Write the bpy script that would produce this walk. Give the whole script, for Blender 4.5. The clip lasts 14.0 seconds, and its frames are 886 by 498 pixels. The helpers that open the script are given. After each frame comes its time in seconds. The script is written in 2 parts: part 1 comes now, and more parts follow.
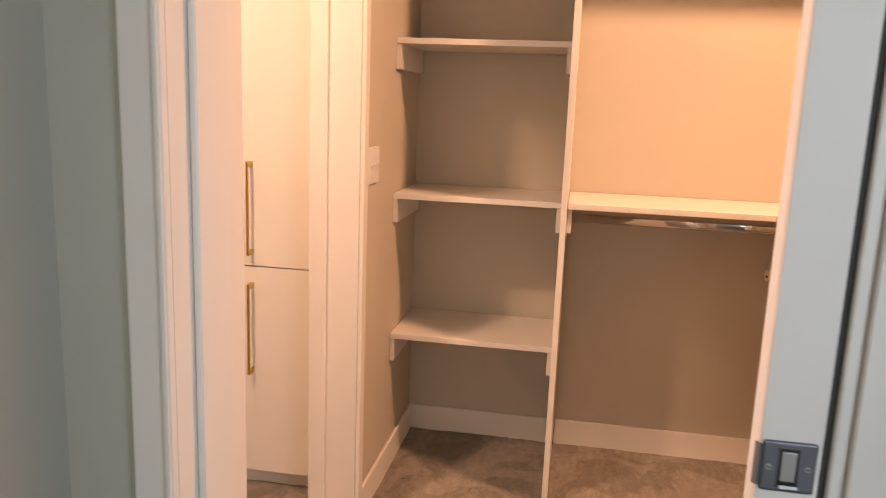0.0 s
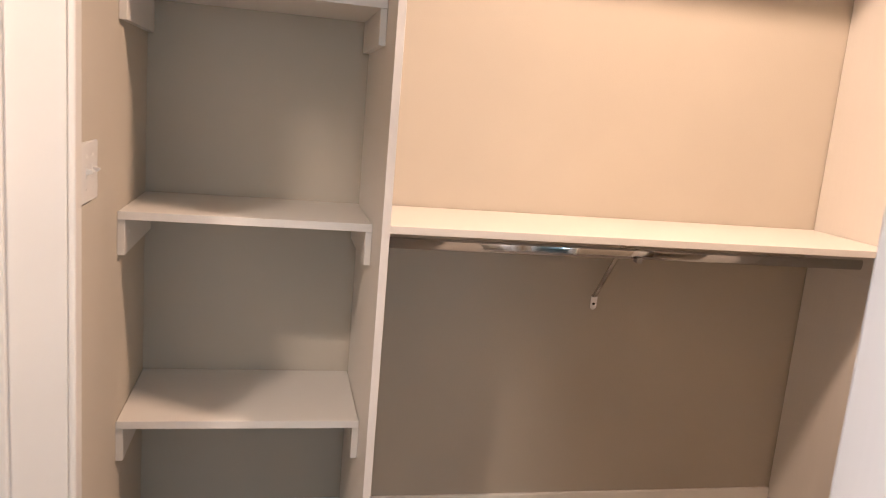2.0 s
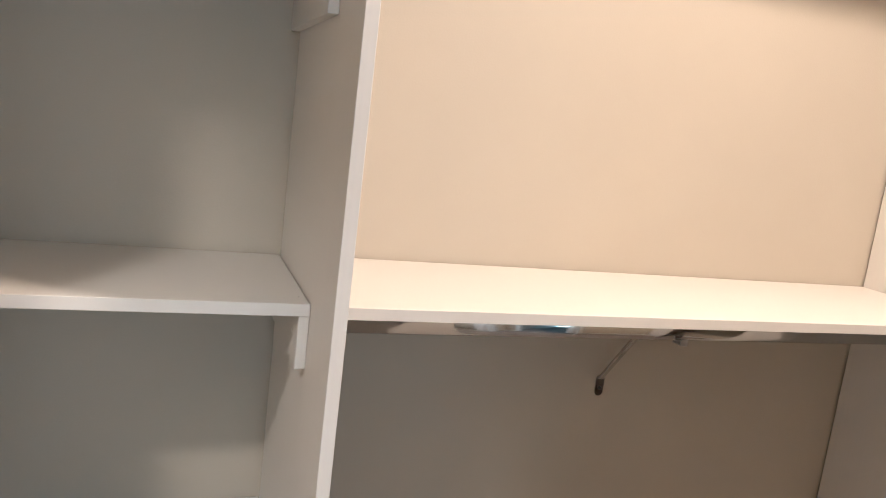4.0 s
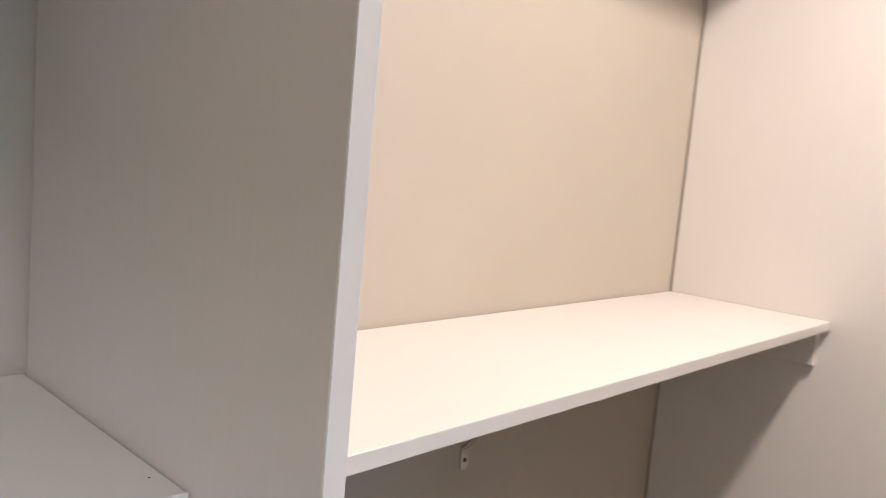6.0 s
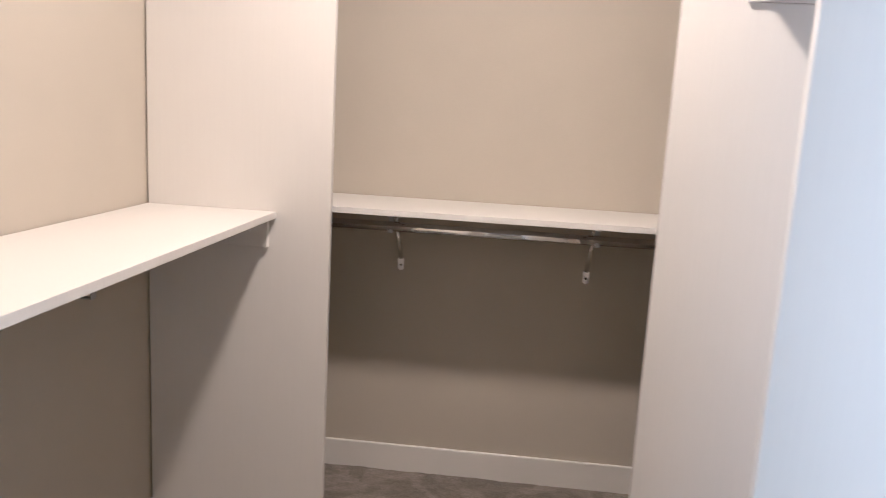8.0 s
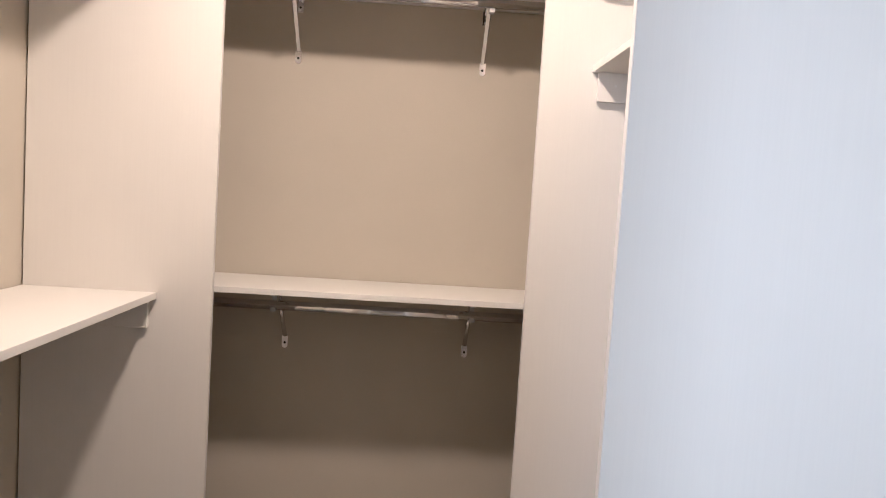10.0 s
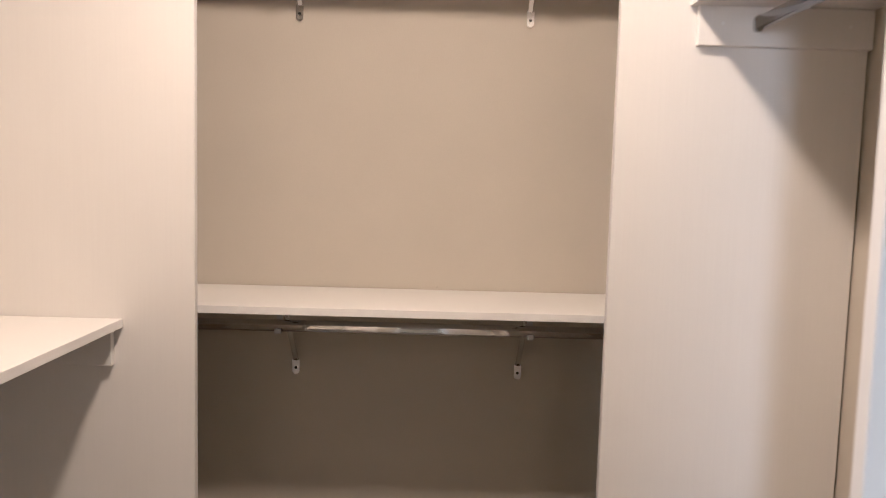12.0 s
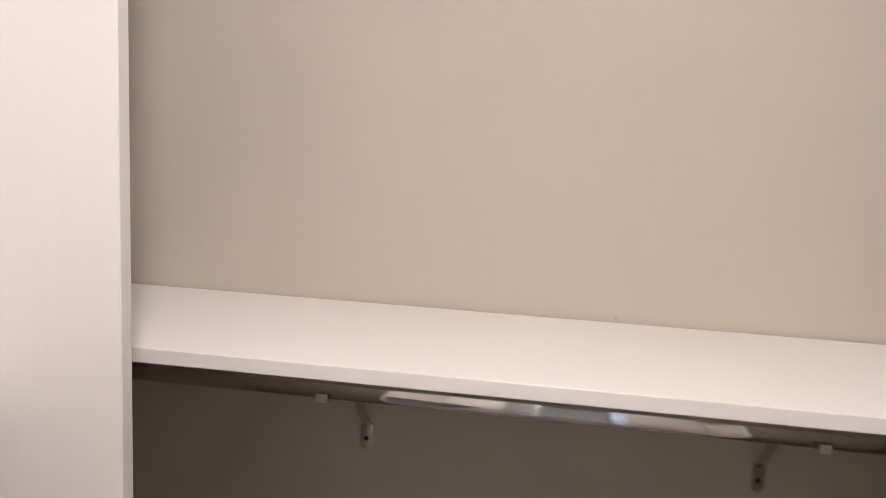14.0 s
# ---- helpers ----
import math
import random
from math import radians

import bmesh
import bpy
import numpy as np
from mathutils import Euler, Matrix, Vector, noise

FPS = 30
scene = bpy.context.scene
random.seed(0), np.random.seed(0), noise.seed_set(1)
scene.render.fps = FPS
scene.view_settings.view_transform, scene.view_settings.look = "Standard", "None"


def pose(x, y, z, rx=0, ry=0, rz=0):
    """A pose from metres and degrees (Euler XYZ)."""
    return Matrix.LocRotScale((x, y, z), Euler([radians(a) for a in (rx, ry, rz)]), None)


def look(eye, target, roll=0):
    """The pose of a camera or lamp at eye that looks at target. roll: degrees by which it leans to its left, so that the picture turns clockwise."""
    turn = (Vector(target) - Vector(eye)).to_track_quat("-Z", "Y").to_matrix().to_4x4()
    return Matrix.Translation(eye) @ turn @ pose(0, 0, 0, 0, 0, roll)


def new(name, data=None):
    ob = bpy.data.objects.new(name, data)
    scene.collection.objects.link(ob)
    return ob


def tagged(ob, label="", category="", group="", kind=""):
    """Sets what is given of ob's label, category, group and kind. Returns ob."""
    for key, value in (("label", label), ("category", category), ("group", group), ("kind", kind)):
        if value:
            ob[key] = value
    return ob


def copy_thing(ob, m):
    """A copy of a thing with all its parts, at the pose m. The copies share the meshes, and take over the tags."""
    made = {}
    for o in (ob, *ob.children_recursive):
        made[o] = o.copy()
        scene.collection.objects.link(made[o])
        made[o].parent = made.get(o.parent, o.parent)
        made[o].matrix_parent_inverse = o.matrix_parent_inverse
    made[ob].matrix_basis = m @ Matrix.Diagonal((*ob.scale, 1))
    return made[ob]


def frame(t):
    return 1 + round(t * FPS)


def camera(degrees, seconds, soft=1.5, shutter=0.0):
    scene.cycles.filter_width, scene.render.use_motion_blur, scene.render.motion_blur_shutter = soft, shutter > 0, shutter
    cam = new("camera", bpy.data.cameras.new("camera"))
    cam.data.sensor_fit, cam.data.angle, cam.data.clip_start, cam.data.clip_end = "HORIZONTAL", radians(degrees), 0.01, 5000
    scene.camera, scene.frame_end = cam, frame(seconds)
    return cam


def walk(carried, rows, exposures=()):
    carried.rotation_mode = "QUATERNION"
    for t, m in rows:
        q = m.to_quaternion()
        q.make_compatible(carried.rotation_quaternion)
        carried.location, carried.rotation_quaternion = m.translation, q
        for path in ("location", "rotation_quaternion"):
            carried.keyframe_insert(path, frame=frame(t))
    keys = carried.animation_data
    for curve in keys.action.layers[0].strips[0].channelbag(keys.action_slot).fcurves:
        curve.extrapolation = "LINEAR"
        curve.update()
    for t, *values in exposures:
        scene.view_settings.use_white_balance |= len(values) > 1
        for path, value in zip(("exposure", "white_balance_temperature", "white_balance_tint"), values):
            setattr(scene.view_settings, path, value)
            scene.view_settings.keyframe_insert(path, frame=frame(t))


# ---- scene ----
cam = camera(60.4, 14.0, 0.8, 0.4)
PATH = [
    (0, (-0.005, -0.516, 1.340), (-0.339, 1.419, 0.962), 2.2),
    (0.5, (-0.147, -0.338, 1.321), (-0.299, 1.619, 0.939), 2.4),
    (1, (-0.232, -0.191, 1.311), (-0.187, 1.771, 0.929), 2.9),
    (1.5, (-0.241, 0.002, 1.311), (0.014, 1.952, 0.947), 3.8),
    (2, (-0.272, 0.217, 1.315), (0.157, 2.137, 0.953), 5.0),
    (2.5, (-0.306, 0.397, 1.340), (0.210, 2.298, 0.993), 5.9),
    (2.6, (-0.306, 0.431, 1.346), (0.218, 2.329, 0.996), 6.1),
    (4.8, (-0.231, 1.179, 1.276), (0.663, 2.945, 0.99), 6.2),
    (5, (-0.257, 1.243, 1.267), (0.71, 2.974, 1.006), 5.8),
    (5.2, (-0.28, 1.327, 1.273), (0.771, 3.009, 1.018), 5.8),
    (5.5, (-0.292, 1.427, 1.29), (0.909, 3.007, 1.046), 5.7),
    (5.6, (-0.298, 1.448, 1.289), (0.945, 2.997, 1.059), 5.6),
    (6, (-0.332, 1.494, 1.294), (1.117, 2.854, 1.073), 5.1),
    (6.2, (-0.38, 1.498, 1.292), (1.167, 2.746, 1.069), 4.6),
    (6.5, (-0.454, 1.494, 1.297), (1.234, 2.539, 1.056), 4.0),
    (7, (-0.484, 1.432, 1.327), (1.373, 2.116, 1.032), 3.2),
    (7.5, (-0.537, 1.362, 1.334), (1.395, 1.765, 1.01), 2.5),
    (8, (-0.627, 1.313, 1.33), (1.332, 1.501, 0.977), 3.2),
    (8.2, (-0.669, 1.288, 1.332), (1.295, 1.419, 0.98), 3.4),
    (8.5, (-0.696, 1.268, 1.342), (1.272, 1.328, 0.991), 3.9),
    (9, (-0.752, 1.26, 1.347), (1.228, 1.249, 1.065), 4.3),
    (11.3, (-0.553, 1.282, 1.372), (1.446, 1.223, 1.32), 2.3),
    (11.5, (-0.445, 1.305, 1.369), (1.553, 1.251, 1.288), 2.1),
    (12, (-0.202, 1.316, 1.349), (1.79, 1.293, 1.168), 1.6),
    (12.2, (-0.105, 1.292, 1.344), (1.884, 1.28, 1.132), 1.5),
    (12.5, (0.059, 1.244, 1.335), (2.044, 1.249, 1.094), 1.5),
    (13, (0.284, 1.273, 1.325), (2.263, 1.324, 1.04), 1.8),
    (13.3, (0.437, 1.354, 1.343), (2.409, 1.438, 1.024), 1.5),
    (13.5, (0.536, 1.405, 1.328), (2.512, 1.493, 1.033), 2.4),
    (14, (0.749, 1.41, 1.31), (2.707, 1.7, 1.025), 2.8),
]
EXPOSURES = [
    (0.0, 0.03, 7900, 37), (0.5, 0.05, 7200, 34), (1.0, 0.05, 6600, 25), (1.5, 0.12, 5750, 19), (2.5, 0.18, 5200, 12),
    (5.0, 0.15, 4350, 4), (6.5, 0.08, 4310, 5), (7.0, 0.09, 4290, 5), (8.0, 0.1, 4300, 6), (9.0, 0.05, 4400, 6), (11.5, -0.12, 4550, 7), (12.5, 0.04, 4550, 7), (13.5, 0.12, 4250, 5), (14.0, 0.14, 4150, 5),
]
walk(cam, [(t, look(eye, target, roll)) for t, eye, target, roll in PATH], EXPOSURES)

# ---- light ----
world = bpy.data.worlds.new("sky")
scene.world = world
world.use_nodes = True
sky = world.node_tree.nodes.new("ShaderNodeTexSky")
sky.sky_type = "NISHITA"
sky.sun_disc = False
sky.sun_elevation, sky.sun_rotation = radians(40), radians(180)
backing = world.node_tree.nodes["Background"]
backing.inputs["Strength"].default_value = 0.1
world.node_tree.links.new(sky.outputs["Color"], backing.inputs["Color"])


def area_lamp(name, place, size_x, size_y, watts, colour, shape="RECTANGLE"):
    data = bpy.data.lights.new(name, "AREA")
    data.shape, data.size, data.size_y = shape, size_x, size_y
    data.energy, data.color = watts, colour
    ob = new(name, data)
    ob.matrix_world = place
    return ob


YA = 2.365
LAMP = (0.735, 1.41)
CEIL = 2.5
# the closet's round ceiling lamp, then daylight and fill lamps placed out of view
area_lamp("ceiling_disc_lamp", pose(LAMP[0], LAMP[1], CEIL - 0.032), 0.15, 0.15, 42, (1.0, 0.63, 0.36), "DISK")
area_lamp("next_room_window_light", pose(1.285, -1.2, 1.45, 90, 0, 90), 1.1, 1.3, 29, (0.53, 0.81, 0.98))
# added fill for the tower and hall walls, from an unseen window
area_lamp("hall_fill_light", pose(-0.15, -2.285, 1.45, 90, 0, 0), 0.62, 1.3, 11, (0.62, 0.88, 0.88))
# unseen stand-in for side room daylight, tilted and narrowed to brighten the entrance panel
area_lamp("side_room_window_stand_in", look((-2.75, YA - 0.16, 1.63), (0.39, 0.68, 1.3)), 0.3, 1.3, 13, (1.0, 0.85, 0.71)).data.spread = math.radians(60)
# added fill to brighten the cabinet; no fixture hangs here
area_lamp("side_room_fill_light", pose(-1.09, 0.59, CEIL - 0.032), 0.15, 0.15, 32, (1.0, 0.72, 0.47), "DISK")


# ---- materials ----
def material(name, colour, rough=0.5, metal=0.0, grain=0.0, grain_scale=200.0, mottle=0.0, mottle_scale=3.0, bump=0.0, bump_scale=300.0, spec=0.5, sheen=0.0, streak=0.0):
    m = bpy.data.materials.new(name)
    m.use_nodes = True
    nt = m.node_tree
    b = nt.nodes["Principled BSDF"]
    b.inputs["Roughness"].default_value, b.inputs["Metallic"].default_value = rough, metal
    b.inputs["Specular IOR Level"].default_value = spec
    b.inputs["Sheen Weight"].default_value = sheen
    co = nt.nodes.new("ShaderNodeTexCoord")
    col = nt.nodes.new("ShaderNodeRGB")
    col.outputs[0].default_value = (*colour, 1)
    last = col.outputs[0]
    for amount, scale in ((grain, grain_scale), (mottle, mottle_scale)):
        if amount:
            n = nt.nodes.new("ShaderNodeTexNoise")
            n.inputs["Scale"].default_value, n.inputs["Detail"].default_value = scale, 4
            nt.links.new(co.outputs["Object"], n.inputs["Vector"])
            r = nt.nodes.new("ShaderNodeMapRange")
            r.inputs["From Min"].default_value, r.inputs["From Max"].default_value = 0.3, 0.7
            r.inputs["To Min"].default_value, r.inputs["To Max"].default_value = 1 - amount, 1 + amount
            nt.links.new(n.outputs["Fac"], r.inputs["Value"])
            mix = nt.nodes.new("ShaderNodeVectorMath")
            mix.operation = "SCALE"
            nt.links.new(last, mix.inputs[0])
            nt.links.new(r.outputs["Result"], mix.inputs["Scale"])
            last = mix.outputs[0]
    if streak:
        mp = nt.nodes.new("ShaderNodeMapping")
        mp.inputs["Scale"].default_value = (240, 240, 5)
        n = nt.nodes.new("ShaderNodeTexNoise")
        n.inputs["Scale"].default_value, n.inputs["Detail"].default_value = 1.0, 3
        r = nt.nodes.new("ShaderNodeMapRange")
        r.inputs["From Min"].default_value, r.inputs["From Max"].default_value = 0.3, 0.7
        r.inputs["To Min"].default_value, r.inputs["To Max"].default_value = 1 - streak, 1 + streak
        mix = nt.nodes.new("ShaderNodeVectorMath")
        mix.operation = "SCALE"
        nt.links.new(co.outputs["Object"], mp.inputs["Vector"])
        nt.links.new(mp.outputs["Vector"], n.inputs["Vector"])
        nt.links.new(n.outputs["Fac"], r.inputs["Value"])
        nt.links.new(last, mix.inputs[0])
        nt.links.new(r.outputs["Result"], mix.inputs["Scale"])
        last = mix.outputs[0]
    nt.links.new(last, b.inputs["Base Color"])
    if rough > 0.1 and not metal:
        n = nt.nodes.new("ShaderNodeTexNoise")
        n.inputs["Scale"].default_value = 6
        nt.links.new(co.outputs["Object"], n.inputs["Vector"])
        r = nt.nodes.new("ShaderNodeMapRange")
        r.inputs["To Min"].default_value, r.inputs["To Max"].default_value = max(rough - 0.08, 0), min(rough + 0.08, 1)
        nt.links.new(n.outputs["Fac"], r.inputs["Value"])
        nt.links.new(r.outputs["Result"], b.inputs["Roughness"])
    if bump:
        n = nt.nodes.new("ShaderNodeTexNoise")
        n.inputs["Scale"].default_value, n.inputs["Detail"].default_value = bump_scale, 3
        nt.links.new(co.outputs["Object"], n.inputs["Vector"])
        u = nt.nodes.new("ShaderNodeBump")
        u.inputs["Strength"].default_value, u.inputs["Distance"].default_value = bump, 0.002
        nt.links.new(n.outputs["Fac"], u.inputs["Height"])
        nt.links.new(u.outputs["Normal"], b.inputs["Normal"])
    return m


HALL_PAINT = material("sage_grey_wall_paint", (0.475, 0.475, 0.425), 0.7, grain=0.015, grain_scale=400, mottle=0.04, mottle_scale=2.5, bump=0.12, bump_scale=260, spec=0.3)
PAINT = material("greige_wall_paint", (0.545, 0.500, 0.420), 0.75, grain=0.015, grain_scale=400, mottle=0.03, mottle_scale=2.5, bump=0.12, bump_scale=260, spec=0.3)
CEILING = material("white_ceiling_paint", (0.72, 0.70, 0.67), 0.9, grain=0.02, bump=0.25, bump_scale=120, spec=0.2)
TRIM = material("white_trim_paint", (0.78, 0.76, 0.72), 0.38, mottle=0.02, bump=0.04, bump_scale=60)
MELAMINE = material("white_melamine", (0.745, 0.72, 0.68), 0.42, grain=0.008, grain_scale=700, mottle=0.015, bump=0.05, bump_scale=900, spec=0.35, streak=0.008)
EDGE = material("white_edge_band", (0.77, 0.75, 0.72), 0.4, mottle=0.02, bump=0.03, bump_scale=90)
CHROME = material("chrome", (0.60, 0.595, 0.59), 0.08, 1.0)
NICKEL = material("satin_nickel", (0.5, 0.5, 0.5), 0.42, 0.75)
STEEL = material("grey_satin_steel", (0.23, 0.25, 0.29), 0.38, 0.8, mottle=0.05, mottle_scale=40)
BRASS = material("brushed_brass", (0.62, 0.43, 0.13), 0.3, 1.0)
# near-black colour for the shade deep in the door lining groove
GROOVE_SHADE = material("dark_groove_shade", (0.05, 0.048, 0.045), 0.7, bump=0.1, bump_scale=200)
# near-black for the shade inside holes and slots, and for the specks
DARK = material("dark_hole_shade_and_specks", (0.02, 0.02, 0.02), 0.7)
GAP = material("dark_gap", (0.10, 0.085, 0.07), 0.9)
PLASTIC = material("white_plastic", (0.8, 0.79, 0.77), 0.3)
LACQUER = material("white_cabinet_lacquer", (0.8, 0.78, 0.74), 0.36, mottle=0.015, bump=0.03, bump_scale=40)


def carpet_material():
    """Cut pile: speckled yarn, trodden patches whose pile lies the other way, short brush marks."""
    m = bpy.data.materials.new("beige_cut_pile_carpet")
    m.use_nodes = True
    nt = m.node_tree
    b = nt.nodes["Principled BSDF"]
    b.inputs["Roughness"].default_value = 0.95
    b.inputs["Specular IOR Level"].default_value = 0.1
    b.inputs["Sheen Weight"].default_value = 0.2
    co = nt.nodes.new("ShaderNodeTexCoord")
    last = nt.nodes.new("ShaderNodeRGB").outputs[0]
    last.default_value = (0.23, 0.202, 0.172, 1)
    layers = ((6.0, 6, 0.9, (1, 1, 1), 0.47, 0.54, 0.86, 1.16), (38.0, 3, 0.4, (1, 0.35, 1), 0.35, 0.7, 0.86, 1.14),
              (230.0, 2, 0.0, (1, 1, 1), 0.3, 0.7, 0.68, 1.34), (1.6, 2, 0.2, (1, 1, 1), 0.3, 0.7, 0.92, 1.08))
    for scale, detail, bend, stretch, lo, hi, dark, light in layers:
        mp = nt.nodes.new("ShaderNodeMapping")
        mp.inputs["Scale"].default_value = stretch
        n = nt.nodes.new("ShaderNodeTexNoise")
        n.inputs["Scale"].default_value, n.inputs["Detail"].default_value, n.inputs["Distortion"].default_value = scale, detail, bend
        r = nt.nodes.new("ShaderNodeMapRange")
        for key, value in (("From Min", lo), ("From Max", hi), ("To Min", dark), ("To Max", light)):
            r.inputs[key].default_value = value
        v = nt.nodes.new("ShaderNodeVectorMath")
        v.operation = "SCALE"
        nt.links.new(co.outputs["Object"], mp.inputs["Vector"])
        nt.links.new(mp.outputs["Vector"], n.inputs["Vector"])
        nt.links.new(n.outputs["Fac"], r.inputs["Value"])
        nt.links.new(last, v.inputs[0])
        nt.links.new(r.outputs["Result"], v.inputs["Scale"])
        last = v.outputs[0]
    nt.links.new(last, b.inputs["Base Color"])
    n = nt.nodes.new("ShaderNodeTexNoise")
    n.inputs["Scale"].default_value, n.inputs["Detail"].default_value = 260, 3
    nt.links.new(co.outputs["Object"], n.inputs["Vector"])
    u = nt.nodes.new("ShaderNodeBump")
    u.inputs["Strength"].default_value, u.inputs["Distance"].default_value = 0.9, 0.003
    nt.links.new(n.outputs["Fac"], u.inputs["Height"])
    nt.links.new(u.outputs["Normal"], b.inputs["Normal"])
    return m


CARPET = carpet_material()
GLOW = bpy.data.materials.new("lamp_diffuser")
GLOW.use_nodes = True
GLOW.node_tree.nodes["Principled BSDF"].inputs["Emission Color"].default_value = (1, 0.62, 0.34, 1)
GLOW.node_tree.nodes["Principled BSDF"].inputs["Emission Strength"].default_value = 6
GLASS = bpy.data.materials.new("clear_glass")
GLASS.use_nodes = True
GLASS.node_tree.nodes["Principled BSDF"].inputs["Transmission Weight"].default_value = 1
GLASS.node_tree.nodes["Principled BSDF"].inputs["Roughness"].default_value = 0


# ---- mesh helpers ----
def box(x0, x1, y0, y1, z0, z1, bevel=0.0015, segments=1):
    bm = bmesh.new()
    bmesh.ops.create_cube(bm, size=1)
    for v in bm.verts:
        v.co = Vector(((x0 + x1) / 2 + v.co.x * (x1 - x0), (y0 + y1) / 2 + v.co.y * (y1 - y0), (z0 + z1) / 2 + v.co.z * (z1 - z0)))
    if bevel:
        bmesh.ops.bevel(bm, geom=bm.edges[:], offset=bevel, segments=segments, affect="EDGES", profile=0.5)
    return bm


def join(*parts):
    out = bmesh.new()
    for bm in parts:
        me = bpy.data.meshes.new("scratch")
        bm.to_mesh(me)
        out.from_mesh(me)
        bpy.data.meshes.remove(me)
        bm.free()
    return out


def cylinder(a, b, radius, segments=20, radius_b=None):
    a, b = Vector(a), Vector(b)
    bm = bmesh.new()
    bmesh.ops.create_cone(bm, cap_ends=True, segments=segments, radius1=radius, radius2=radius if radius_b is None else radius_b, depth=(b - a).length)
    bm.transform(Matrix.Translation((a + b) / 2) @ (b - a).to_track_quat("Z", "Y").to_matrix().to_4x4())
    return bm


def sweep(profile, a, b, up=(0, 0, 1)):
    """A bar whose outline, a list of (side, height), runs from a to b."""
    a, b, up = Vector(a), Vector(b), Vector(up)
    way = (b - a).normalized()
    side = way.cross(up).normalized()
    top = side.cross(way)
    bm = bmesh.new()
    rings = [[bm.verts.new(p + side * u + top * w) for u, w in profile] for p in (a, b)]
    n = len(profile)
    for i in range(n):
        bm.faces.new((rings[0][i], rings[0][(i + 1) % n], rings[1][(i + 1) % n], rings[1][i]))
    bm.faces.new(rings[0][::-1])
    bm.faces.new(rings[1])
    bmesh.ops.recalc_face_normals(bm, faces=bm.faces[:])
    return bm


def oval(wide, high, n=28):
    r = wide / 2
    out = []
    for i in range(n):
        a = 2 * math.pi * i / n
        out.append((r * math.cos(a), r * math.sin(a) + (high / 2 - r) * (1 if math.sin(a) >= 0 else -1)))
    return out


def tube_outline(wide, high, lean, n=40):
    """A flattened tube with faintly bowed sides and tight round edges, turned in its cups by lean degrees."""
    k, q = math.cos(radians(lean)), math.sin(radians(lean))
    out = []
    for i in range(n):
        a = 2 * math.pi * (i + 0.5) / n
        c, d = math.cos(a), math.sin(a)
        u, w = math.copysign(abs(c) ** 0.62, c) * wide / 2, math.copysign(abs(d) ** 0.8, d) * high / 2
        out.append((u * k + w * q, w * k - u * q))
    return out


def mesh_of(name, bm, mat, smooth=False):
    me = bpy.data.meshes.new(name)
    bm.to_mesh(me)
    bm.free()
    me.materials.append(mat)
    for p in me.polygons:
        p.use_smooth = smooth and len(p.vertices) == 4
    return me


def part(name, bm, mat, parent, label="", smooth=False):
    ob = new(name, mesh_of(name, bm, mat, smooth))
    if parent:
        ob.parent = parent
        ob.matrix_parent_inverse = parent.matrix_world.inverted()
    if label:
        ob["label"] = label
    return ob


def structure(name, bm, mat, label="", category=""):
    ob = new(name, mesh_of(name, bm, mat))
    return tagged(ob, label, category, kind="structure")


def thing(name, x, y, z, label, category, group=""):
    ob = new(name)
    ob.matrix_world = pose(x, y, z)
    ob.empty_display_size = 0.05
    bpy.context.view_layer.update()
    return tagged(ob, label, category, group)


# ---- the plan ----
XW, XB = -0.62, 1.969          # the wall with the switch, the far wall with the double hanging
YS = 0.405                    # the long wall, the wall with the entrance
FLOOR = 0.028
Y_SHELF = 1.985                # front of the shelves on the long wall
P1, P2, P3, PW = -0.048, 1.431, 1.431, 0.403
TH = 0.018                     # thickness of the uprights
TOP = 2.13                     # top of the upright panels

# ---- walls ----
structure("wall_long", join(box(-2.34, 2.12, YA, YA + 0.13, 0, CEIL, 0), box(-3.2, -3.06, YA, YA + 0.13, 0, CEIL, 0), box(-3.06, -2.34, YA, YA + 0.13, 0, 0.93, 0), box(-3.06, -2.34, YA, YA + 0.13, 2.33, CEIL, 0)), PAINT, "greige painted wall behind the shelves", "wall")
structure("wall_end", box(XB, XB + 0.13, YS - 0.145, YA, 0, CEIL, 0), PAINT, "greige painted end wall with double hanging", "wall")
structure("wall_switch", join(box(XW - 0.14, XW, 1.60, YA, 0, CEIL, 0), box(XW - 0.14, XW, YS, 0.776, 0, CEIL, 0), box(XW - 0.14, XW, 0.776, 1.60, 2.06, CEIL, 0)), PAINT, "greige painted wall with light switch and cased opening", "wall")
structure("wall_entrance", join(box(-3.2, -0.4672, YS - 0.14, YS, 0, CEIL, 0), box(0.24, XB, YS - 0.042, YS, 0, CEIL, 0), box(-0.4672, 0.24, YS - 0.14, YS, 2.06, CEIL, 0)), PAINT, "greige painted wall with the entrance doorway", "wall")
structure("wall_hall_west", box(-0.72, -0.59, -2.4, YS - 0.14, 0, CEIL, 0), HALL_PAINT, "painted side wall of the hall outside", "wall")
structure("wall_hall_east", join(box(0.222, 0.362, -2.3, -0.46, 0, CEIL, 0), box(0.222, 0.362, -0.46, 0.355, 2.06, CEIL, 0)), HALL_PAINT, "painted side wall of the hall outside with a doorway", "wall")
structure("wall_next_room", box(0.362, 1.43, -2.4, -2.3, 0, CEIL, 0), HALL_PAINT, "painted wall of the next room", "wall")


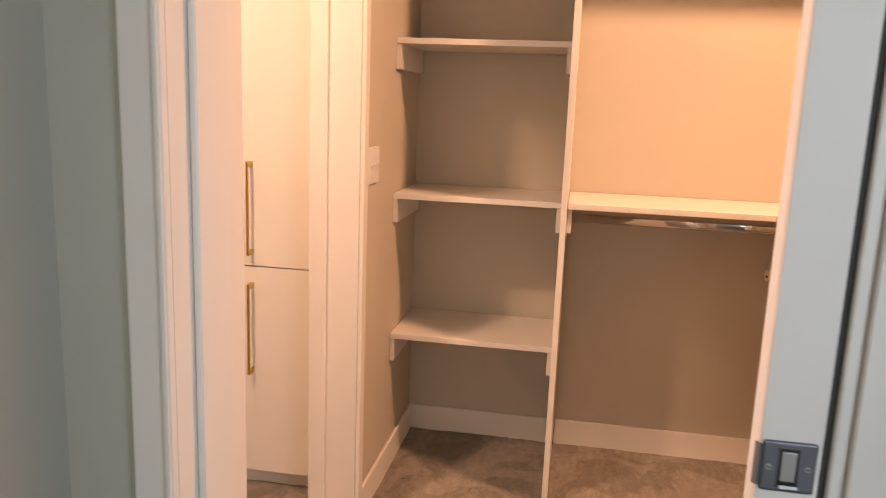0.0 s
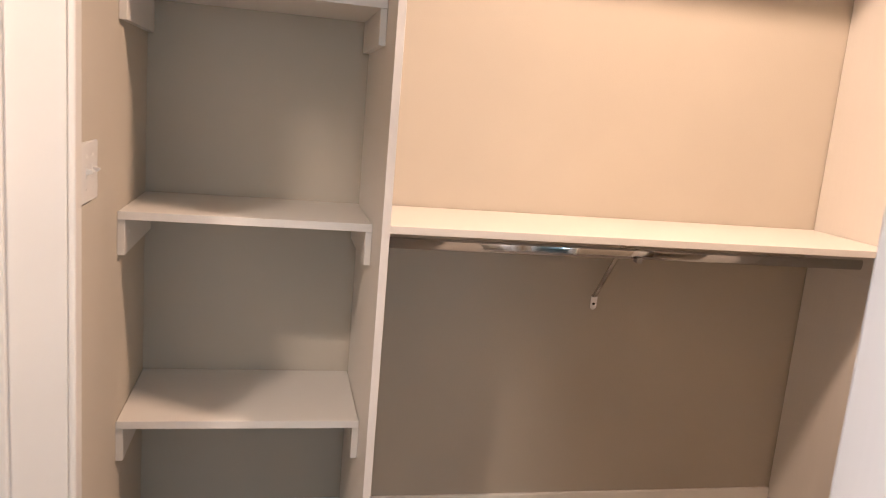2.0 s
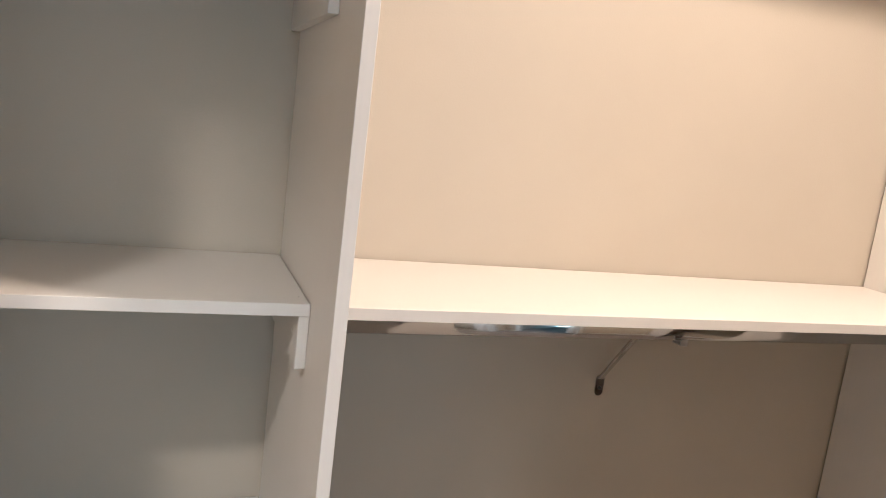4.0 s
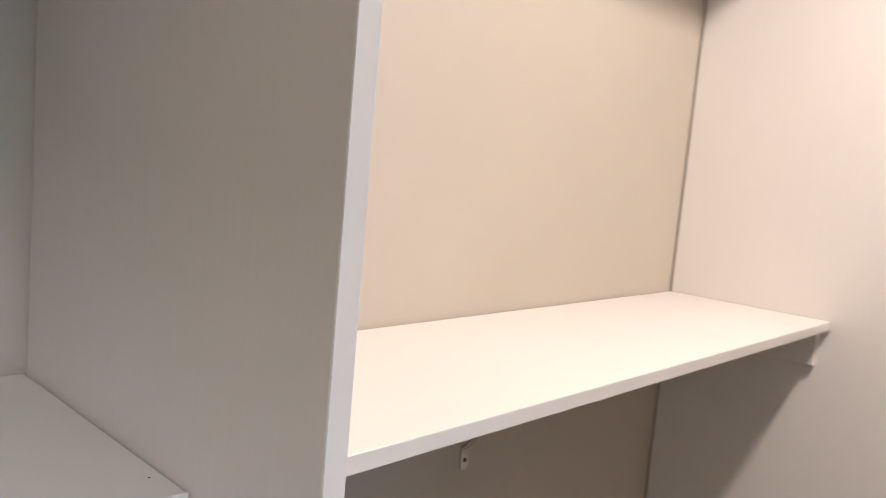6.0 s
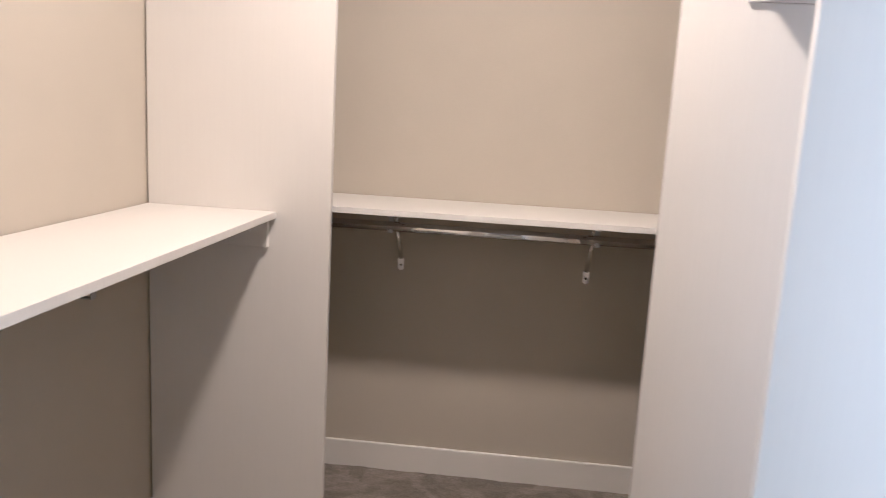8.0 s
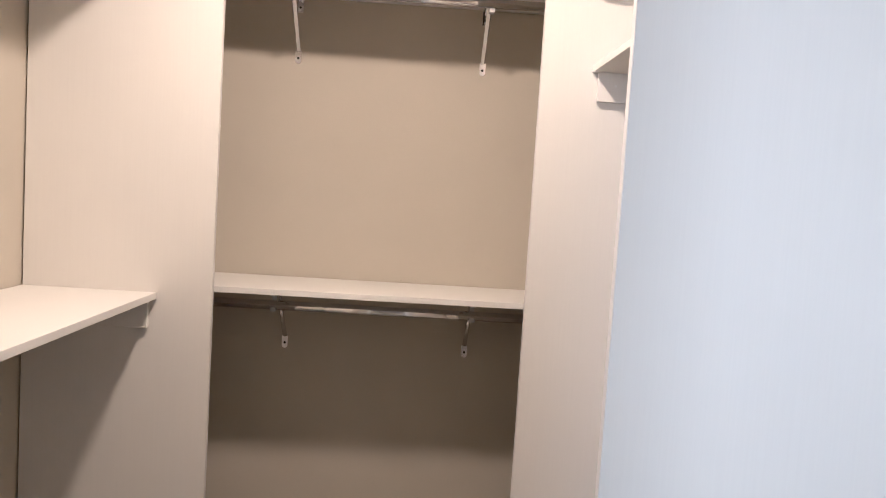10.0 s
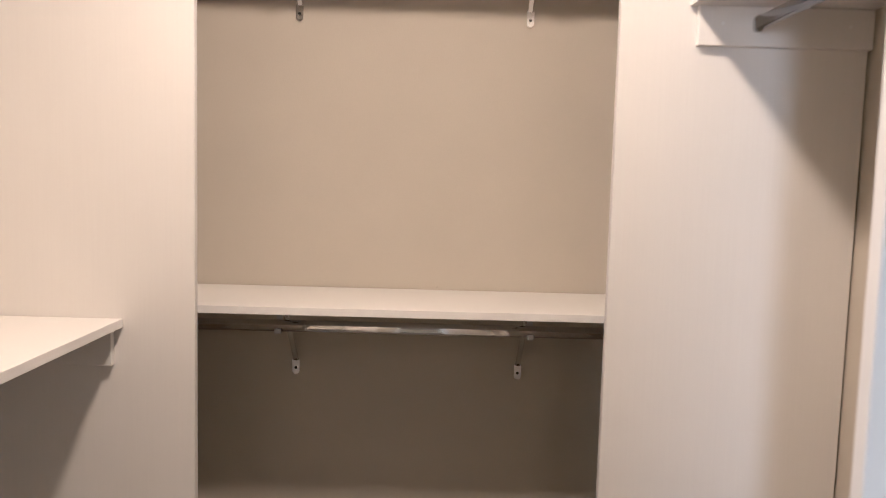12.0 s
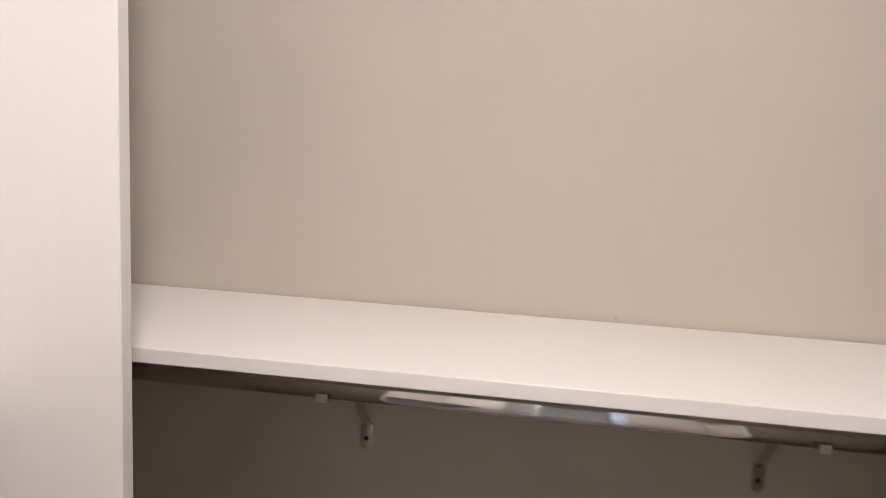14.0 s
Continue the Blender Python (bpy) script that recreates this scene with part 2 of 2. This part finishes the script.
def window_wall(name, along_x, at, thick, lo, hi, w0, w1, z0, z1):
    cuts = ((lo, w0, 0, CEIL), (w1, hi, 0, CEIL), (w0, w1, 0, z0), (w0, w1, z1, CEIL))
    if along_x:
        bm = join(*[box(a, b, at, at + thick, c, d, 0) for a, b, c, d in cuts])
    else:
        bm = join(*[box(at, at + thick, a, b, c, d, 0) for a, b, c, d in cuts])
    return structure(name, bm, PAINT, "painted wall out of view with an added window", "wall")


# walls out of view, with windows added for the daylight lamps
window_wall("wall_hall_south", True, -2.4, 0.1, -0.59, 0.362, -0.5, 0.2, 0.75, 2.15)
window_wall("wall_next_room_window", False, 1.3, 0.13, -2.3, YS - 0.042, -1.76, -0.64, 0.75, 2.15)
structure("wall_side_room", box(-3.2, -3.1, YS, YA, 0, CEIL, 0), PAINT, "painted wall of the side room", "wall")
structure("wall_hall_north", box(-0.59, -0.499, YS - 0.15, YS - 0.1402, 0, CEIL, 0), HALL_PAINT, "sage grey hall side of the entrance wall", "wall")
structure("ceiling", box(-3.2, 2.12, -2.4, YA + 0.13, CEIL, CEIL + 0.1, 0), CEILING, "white painted ceiling", "ceiling")


def carpet_floor():
    bm = bmesh.new()
    x0, x1, y0, y1, step = -3.1, XB, -2.3, YA, 0.018
    nx, ny = int((x1 - x0) / step), int((y1 - y0) / step)
    rows = []
    for j in range(ny + 1):
        row = []
        for i in range(nx + 1):
            x, y = x0 + (x1 - x0) * i / nx, y0 + (y1 - y0) * j / ny
            z = FLOOR + 0.0035 * noise.noise((x * 9, y * 9, 1.3)) + 0.0028 * noise.noise((x * 41, y * 41, 7.1))
            row.append(bm.verts.new((x, y, z)))
        rows.append(row)
    for j in range(ny):
        for i in range(nx):
            bm.faces.new((rows[j][i], rows[j][i + 1], rows[j + 1][i + 1], rows[j + 1][i]))
    return bm


tagged(new("floor", mesh_of("floor", carpet_floor(), CARPET, True)), "beige cut-pile carpet with trodden patches", "carpet", kind="structure")
structure("subfloor", box(-3.2, 2.12, -2.4, YA + 0.13, -0.1, 0.0, 0), GAP, "subfloor under the carpet", "floor")

# ---- baseboards, casings, jambs ----
BB = 0.128


def baseboard(name, x0, x1, y0, y1):
    bm = box(x0, x1, y0, y1, 0.004, BB, 0.0045, 3)
    return structure(name, bm, TRIM, "white painted flat baseboard", "baseboard")


baseboard("baseboard_1", XW + 0.002, P1 - 0.001, YA - 0.014, YA - 0.001)
baseboard("baseboard_2", P1 + TH + 0.003, P2 - 0.001, YA - 0.014, YA - 0.001)
baseboard("baseboard_3", XB - 0.014, XB - 0.001, 0.46, YA - 0.016)
baseboard("baseboard_4", XW + 0.001, XW + 0.014, 1.631, YA - 0.016)
baseboard("baseboard_5", PW + TH, P3 - 0.001, YS + 0.001, YS + 0.014)
baseboard("baseboard_6", XW + 0.001, -0.533, YS + 0.001, YS + 0.014)


def casing(name, x0, x1, y0, y1, z0, z1):
    bm = box(x0, x1, y0, y1, z0, z1, 0.004, 3)
    return structure(name, bm, TRIM, "white painted door casing", "casing")


# entrance doorway: lining boards, stops, casings on both sides
structure("jamb_1", box(-0.467, -0.449, YS - 0.145, YS + 0.003, 0.01, 2.06, 0.0015), TRIM, "white painted door lining", "jamb")
jamb_2 = structure("jamb_2", box(0.2225, 0.291, 0.355, 0.362, 0.01, 2.06, 0.0015), TRIM, "white painted door lining with strike plate", "jamb")
structure("jamb_7", box(0.2225, 0.2395, 0.3622, YS - 0.006, 0.01, 2.06, 0.0015), TRIM, "white painted wall end", "jamb")
structure("door_stop_3", box(0.2995, 0.3165, 0.349, 0.362, 0.01, 2.05, 0.003, 2), TRIM, "white painted door stop", "trim")
# dark strip painted in for the shadow between lining and stop
structure("groove_shade_strip", box(0.2912, 0.2993, 0.3575, 0.3618, 0.01, 2.05, 0.0008), GROOVE_SHADE, "dark strip for the shade in the groove of the door lining", "seal")
structure("door_stop_4", box(0.3168, 0.372, 0.341, 0.362, 0.01, 2.05, 0.002), TRIM, "white painted door lining edge", "trim")
structure("jamb_3", box(-0.449, 0.2212, YS - 0.145, YS + 0.003, 2.04, 2.06, 0.0015), TRIM, "white painted door head", "jamb")
structure("door_stop_1", box(-0.4488, -0.439, 0.306, 0.342, 0.01, 2.04, 0.002), TRIM, "white painted door stop", "trim")
casing("trim_1", -0.4985, -0.4475, YS - 0.160, YS - 0.1455, 0.01, 2.10)
casing("trim_3", -0.4985, 0.221, YS - 0.158, YS - 0.1455, 2.101, 2.16)
casing("trim_4", -0.530, -0.468, YS + 0.0035, YS + 0.016, 0.01, 2.10)
casing("trim_5", 0.236, 0.30, YS + 0.0035, YS + 0.016, 0.01, 2.10)
casing("trim_6", -0.530, 0.30, YS + 0.0035, YS + 0.016, 2.101, 2.16)
# bead on the inner edge of the casing
structure("trim_7", box(-0.4555, -0.4485, YS - 0.1645, YS - 0.1602, 0.01, 2.09, 0.002, 2), TRIM, "white casing bead", "casing")
# side opening in the switch wall
structure("jamb_4", box(XW - 0.145, XW + 0.003, 1.583, 1.60, 0.01, 2.06, 0.0015), TRIM, "white painted opening lining", "jamb")
structure("jamb_5", box(XW - 0.145, XW + 0.003, 0.776, 0.793, 0.01, 2.06, 0.0015), TRIM, "white painted opening lining", "jamb")
structure("jamb_6", box(XW - 0.145, XW + 0.003, 0.793, 1.583, 2.04, 2.06, 0.0015), TRIM, "white painted opening head", "jamb")
structure("door_stop_2", box(XW - 0.144, XW - 0.092, 1.571, 1.5825, 0.01, 2.04, 0.002), TRIM, "white painted door stop", "trim")
casing("trim_8", XW + 0.0035, XW + 0.016, 1.585, 1.630, 0.01, 2.10)
casing("trim_9", XW + 0.0035, XW + 0.016, 0.662, 0.788, 0.01, 2.10)
casing("trim_10", XW + 0.0035, XW + 0.016, 0.662, 1.630, 2.101, 2.16)


def strike_plate():
    y = 0.3545
    plate = part("strike_plate", box(0.2262, 0.2848, y - 0.003, y, 0.9145, 0.9755, 0.0028, 3), STEEL, jamb_2, "satin nickel strike plate")
    rim = [box(0.2430, 0.2448, y - 0.0042, y - 0.0028, 0.9195, 0.9690, 0.0006), box(0.2660, 0.2678, y - 0.0042, y - 0.0028, 0.9195, 0.9690, 0.0006),
           box(0.2448, 0.2660, y - 0.0042, y - 0.0028, 0.9672, 0.9690, 0.0006)]
    part("pocket_rim", join(*rim), STEEL, plate)
    # flat dark sheet for the shade in the pocket; no recess is cut
    pocket = part("latch_pocket_shade", box(0.2448, 0.2660, y - 0.0034, y - 0.0028, 0.9195, 0.9672, 0.0), DARK, plate)
    part("latch_tongue", box(0.2468, 0.2632, y - 0.0052, y - 0.0032, 0.9280, 0.9640, 0.0012, 2), NICKEL, pocket)
    part("latch_ramp", sweep([(0, 0.0), (0.007, 0.003), (0.0085, 0.0), (0, -0.002)], (0.2455, y - 0.0036, 0.9225), (0.2655, y - 0.0036, 0.9225)), NICKEL, pocket, "lighter nickel ramp at the bottom of the latch pocket")
    part("lip", sweep([(0, 0.0), (0.004, 0.0), (0.0075, -0.006), (0.0065, -0.0075), (0.003, -0.003), (0, -0.003)], (0.2264, y - 0.001, 0.970), (0.2264, y - 0.001, 0.919), up=(0, -1, 0)), STEEL, plate)
    for x, z in ((0.2342, 0.9437), (0.2762, 0.9447)):
        part("screw", cylinder((x, y - 0.0042, z), (x, y - 0.0026, z), 0.0034, 16), NICKEL, plate)
        part("screw_slot", box(x - 0.0024, x + 0.0024, y - 0.0045, y - 0.0041, z - 0.0006, z + 0.0006, 0), DARK, plate)


strike_plate()


# ---- upright panels ----
def panel(x, y0, y1, label):
    t = thing("upright_panel", x, (y0 + y1) / 2, FLOOR, label, "panel", "upright closet panels")
    lo, hi = min(y0, y1), max(y0, y1)
    wall_side = abs(y1 - YA) < 0.1
    fr = lo if wall_side else hi
    a, b = (lo + 0.0015, hi - 0.0055) if wall_side else (lo + 0.0055, hi - 0.0015)
    part("board", box(x, x + TH, a, b, 0.01, TOP, 0.0006), MELAMINE, t)
    part("edge_band", box(x - 0.0002, x + TH + 0.0002, fr if wall_side else fr - 0.0014, fr + 0.0014 if wall_side else fr, 0.01, TOP, 0.0006), EDGE, t, "white front edge band")
    return t


panel(P1, 1.843, YA, "white melamine upright panel beside the shelf tower")
panel(P2, 1.830, YA, "white melamine end panel of the hanging section")
panel(P3, YS, 0.938, "white melamine end panel of the short hanging section")
panel(PW, YS, 0.957, "white melamine panel beside the entrance, lit by daylight")


# ---- shelves ----
def shelf_x(x0, x1, yb, yf, z, label, cleat=0.09, both=True, front=0.02):
    """A board between two uprights along x: back edge at yb, front at yf, top at z."""
    t = thing("closet_shelf", (x0 + x1) / 2, (yb + yf) / 2, z, label, "shelf", "closet shelves")
    lo, hi = min(yb, yf), max(yb, yf)
    s = 1 if yb > yf else -1
    part("board", box(x0 + 0.0024, x1 - 0.0024, lo + (0.0014 if s > 0 else 0.0042), hi - (0.0042 if s > 0 else 0.0014), z - 0.0185, z, 0.0008), MELAMINE, t)
    e0, e1 = (lo, lo + 0.0014) if s > 0 else (hi - 0.0014, hi)
    part("edge_band", box(x0 + 0.0014, x1 - 0.0014, e0, e1, z - 0.0187, z + 0.0002, 0.0006), EDGE, t)
    if cleat:
        c0, c1 = (lo + front, hi - 0.004) if s > 0 else (lo + 0.004, hi - front)
        for a, b in ((x0 + 0.0005, x0 + 0.0165), (x1 - 0.0165, x1 - 0.0005)):
            c = part("cleat", box(a, b, c0, c1, z - 0.019 - cleat + 0.008, z - 0.019, 0.001), MELAMINE, t)
            face = b if a < (x0 + x1) / 2 else a
            out = 0.0006 if face == b else -0.0006
            for y in (c0 + 0.05, c1 - 0.05):
                part("screw", cylinder((face - out, y, z - 0.055), (face + out, y, z - 0.055), 0.0038, 14), PLASTIC, c)
    return t


TOWER = "white melamine tower shelf on wooden cleats"
for z in (0.532, 1.03, 1.544, 2.0):
    shelf_x(XW, P1, YA, 2.0, z, TOWER, front=0.004)
shelf_x(P1 + TH, P2, YA, Y_SHELF, 1.031, "white melamine shelf over a chrome hanging rod", front=0.02)
shelf_x(P1 + TH, P2, YA, Y_SHELF, 2.01, "white melamine upper shelf of the long wall", front=0.02)
shelf_x(PW + TH, P3, YS, 0.793, 1.745, "white melamine shelf of the short hanging section", front=0.016)
shelf_x(PW + TH, P3, YS, 0.793, 2.03, "white melamine upper shelf of the short section", front=0.016)


def shelf_y(y0, y1, xb, xf, z, label):
    t = thing("closet_shelf", (xb + xf) / 2, (y0 + y1) / 2, z, label, "shelf", "closet shelves")
    part("board", box(xf + 0.0014, xb - 0.0042, y0 + 0.001, y1 - 0.001, z - 0.0185, z, 0.0008), MELAMINE, t)
    part("edge_band", box(xf, xf + 0.0014, y0 + 0.001, y1 - 0.001, z - 0.0187, z + 0.0002, 0.0006), EDGE, t)
    return t


BX = 1.605
shelf_y(YS, YA, XB, BX, 1.034, "white melamine lower shelf of the double hanging")
shelf_y(YS, YA, XB, BX, 2.022, "white melamine upper shelf of the double hanging")


# ---- rods and brackets ----
def rod(a, b, label, lean):
    a, b = Vector(a), Vector(b)
    t = thing("hanging_rod", *((a + b) / 2), label, "rod", "chrome hanging rods")
    way = (b - a).normalized()
    part("tube", sweep(tube_outline(0.015, 0.030, lean), a, b), CHROME, t, smooth=True)
    for p, s in ((a, 1), (b, -1)):
        part("end_cup", sweep(oval(0.021, 0.036), p, p + way * 0.012 * s), CHROME, t, "chrome rod end cup", smooth=False)
    return t


ROD_Y, ROD_Z = 2.115, 0.968
rod((P1 + TH + 0.0005, ROD_Y, ROD_Z), (P2 - 0.0005, ROD_Y, ROD_Z), "chrome oval hanging rod under the shelf", 5)
rod((1.715, YS + 0.001, ROD_Z), (1.715, YA - 0.001, ROD_Z), "chrome oval lower hanging rod", 16)
rod((1.715, YS + 0.001, 1.967), (1.715, YA - 0.001, 1.967), "chrome oval upper hanging rod", 0)
rod((PW + TH + 0.0005, 0.655, 1.690), (P3 - 0.017, 0.655, 1.690), "chrome oval hanging rod of the short section", 0)


def bracket(m, drop):
    """A shelf-and-rod bracket: the wall at y = 0, the shelf's underside at z = 0, the rod towards -y."""
    t = tagged(new("shelf_bracket"), "chrome shelf and rod bracket screwed to the wall", "bracket", "shelf and rod brackets")
    t.empty_display_size = 0.05
    bpy.context.view_layer.update()
    part("arm", join(box(-0.008, 0.008, -0.30, -0.001, -0.004, -0.0005, 0.0008), box(-0.0105, 0.0105, -0.0035, -0.0005, -0.05, -0.0005, 0.0008)), CHROME, t)
    upper = part("upper_tab", box(-0.0105, 0.0105, -0.0062, -0.0037, -0.046, -0.016, 0.001), CHROME, t)
    part("screw_hole", cylinder((0, -0.0068, -0.034), (0, -0.0060, -0.034), 0.004, 14), DARK, upper)
    foot = -drop
    part("brace", sweep([(-0.0075, -0.002), (0.0075, -0.002), (0.0075, 0.0015), (0.004, 0.003), (-0.004, 0.003), (-0.0075, 0.0015)], (0, -0.004, foot + 0.018), (0, -0.185, -0.005), up=(0, -1, -1)), CHROME, t)
    tab = part("wall_tab", sweep(oval(0.021, 0.050), (0, -0.0005, foot), (0, -0.004, foot)), CHROME, t, "chrome screw tab")
    part("screw_hole", cylinder((0, -0.0046, foot - 0.006), (0, -0.0036, foot - 0.006), 0.0042, 14), DARK, tab)
    part("hook", join(box(-0.0075, 0.0075, -0.265, -0.240, -0.0665, -0.0635, 0.001), box(-0.0075, 0.0075, -0.2435, -0.240, -0.0660, -0.004, 0.001), box(-0.0085, 0.0085, -0.2668, -0.2648, -0.0665, -0.0525, 0.0018, 3)), NICKEL, t)
    part("hook_clip", box(-0.008, 0.008, -0.282, -0.266, -0.015, -0.0042, 0.002, 2), PLASTIC, t, "pale clip between shelf and rod")
    t.matrix_world = m
    return t


bracket(pose(0.70, YA, 1.0120), 0.246)
low = bracket(pose(XB, 1.707, 1.0152, 0, 0, -90), 0.213)
copy_thing(low, pose(XB, 1.065, 1.0152, 0, 0, -90))
high = bracket(pose(XB, 1.707, 2.0032, 0, 0, -90), 0.200)
copy_thing(high, pose(XB, 1.065, 2.0032, 0, 0, -90))
copy_thing(low, pose(0.93, YS, 1.7262, 0, 0, 180))


# ---- light switch ----
def light_switch():
    y0, y1, z0, z1 = 1.646, 1.773, 1.091, 1.202
    ym, zm = (y0 + y1) / 2, (z0 + z1) / 2
    t = thing("light_switch", XW, ym, zm, "white plastic double toggle light switch standing slightly off the wall", "light switch")
    part("plate", box(XW + 0.0042, XW + 0.0100, y0, y1, z0, z1, 0.0026, 3), PLASTIC, t)
    # dark block added for the shade in the gap behind the plate
    part("plate_gap_shade", box(XW + 0.0003, XW + 0.0043, y0 + 0.012, y1 - 0.012, z0 + 0.012, z1 - 0.012, 0), GAP, t)
    for y in (ym - 0.023, ym + 0.023):
        toggle = part("toggle_collar", box(XW + 0.0098, XW + 0.0112, y - 0.0055, y + 0.0055, zm - 0.012, zm + 0.012, 0.0008), PLASTIC, t)
        bm = sweep([(0, 0), (0.010, 0.004), (0.0125, 0.0075), (0.0100, 0.010), (0, 0.011)], (XW + 0.0108, y - 0.0045, zm - 0.004), (XW + 0.0108, y + 0.0045, zm - 0.004))
        part("lever", bm, PLASTIC, toggle)
        for z in (zm - 0.03, zm + 0.03):
            part("screw", cylinder((XW + 0.0098, y, z), (XW + 0.0107, y, z), 0.0028, 12), PLASTIC, t)


light_switch()


# ---- tall cabinet in the side room ----
def tall_cabinet():
    x0, x1, yf = -1.50, -0.765, 1.745
    t = thing("tall_cabinet", (x0 + x1) / 2, 2.05, FLOOR, "tall white flat-front cabinet with brass bar handles", "cabinet")
    part("body", box(x0, x1, yf + 0.021, YA - 0.002, 0.084, 2.3, 0.001), LACQUER, t)
    part("toe_kick", box(x0 + 0.01, x1 - 0.001, yf + 0.04, yf + 0.055, 0.02, 0.0838, 0.001), LACQUER, t)
    for xa, xb, hx in ((-1.052, x1 - 0.001, -1.018), (x0 + 0.001, -1.056, -1.092)):
        for za, zb, ha, hb in ((0.087, 0.7955, 0.440, 0.745), (0.7995, 2.298, 0.838, 1.137)):
            d = part("door", box(xa, xb, yf, yf + 0.0195, za, zb, 0.0015, 2), LACQUER, t)
            posts = [box(hx - 0.005, hx + 0.005, yf - 0.031, yf - 0.0002, z - 0.008, z + 0.008, 0.001) for z in (ha + 0.0085, hb - 0.0085)]
            part("handle", join(box(hx - 0.0042, hx + 0.0042, yf - 0.037, yf - 0.0305, ha, hb, 0.0015), *posts), BRASS, d, "brushed brass bar handle")


tall_cabinet()


# ---- ceiling lamp, windows ----
lamp = thing("ceiling_lamp", LAMP[0], LAMP[1], CEIL, "round flat white ceiling lamp", "ceiling lamp")
part("trim_ring", cylinder((*LAMP, CEIL), (*LAMP, CEIL - 0.022), 0.105, 48, 0.096), PLASTIC, lamp)
part("diffuser", cylinder((*LAMP, CEIL - 0.0221), (*LAMP, CEIL - 0.027), 0.08, 48), GLOW, lamp)


# unseen windows, added to go with the daylight and fill lamps
def window(name, along_x, at, w0, w1, z0, z1):
    t = tagged(new(name), "white framed window out of view, added for daylight", "window", kind="structure")
    f = 0.05
    for a, b, c, d in ((w0, w0 + f, z0, z1), (w1 - f, w1, z0, z1), (w0 + f, w1 - f, z0, z0 + f), (w0 + f, w1 - f, z1 - f, z1)):
        bm = box(a, b, at, at + 0.06, c, d, 0.003) if along_x else box(at, at + 0.06, a, b, c, d, 0.003)
        part("window_frame", bm, TRIM, t)
    bm = box(w0 + f, w1 - f, at + 0.028, at + 0.034, z0 + f, z1 - f, 0) if along_x else box(at + 0.028, at + 0.034, w0 + f, w1 - f, z0 + f, z1 - f, 0)
    part("pane", bm, GLASS, t).visible_shadow = False


window("window_3", True, -2.38, -0.5, 0.2, 0.75, 2.15)
window("window_1", False, 1.34, -1.76, -0.64, 0.75, 2.15)
window("window_2", True, YA + 0.04, -3.06, -2.34, 0.93, 2.33)


# ---- small marks of use ----
def fleck(name, x, y, z, size, label, flat=True):
    bm = bmesh.new()
    bmesh.ops.create_icosphere(bm, subdivisions=2, radius=size)
    for v in bm.verts:
        v.co = v.co * (1 + 0.35 * noise.noise(v.co * 900 + Vector((x * 50, y * 50, 0))))
    bm.transform(Matrix.Translation((x, y, z)) @ Matrix.Diagonal((1.0, 0.7, 0.3, 1) if flat else (0.15, 2.2, 0.5, 1)))
    return tagged(new(name, mesh_of(name, bm, DARK)), label, "debris")


fleck("lint_speck", -0.535, 1.912, FLOOR + 0.004, 0.0045, "dark speck of lint lying on the carpet")
fleck("dust_speck", -0.062, 2.04, 1.0306, 0.0011, "tiny dark speck on the tower shelf")
fleck("wall_nick", XB - 0.0006, 1.306, 1.0405, 0.0011, "small dark nick in the wall paint", False)
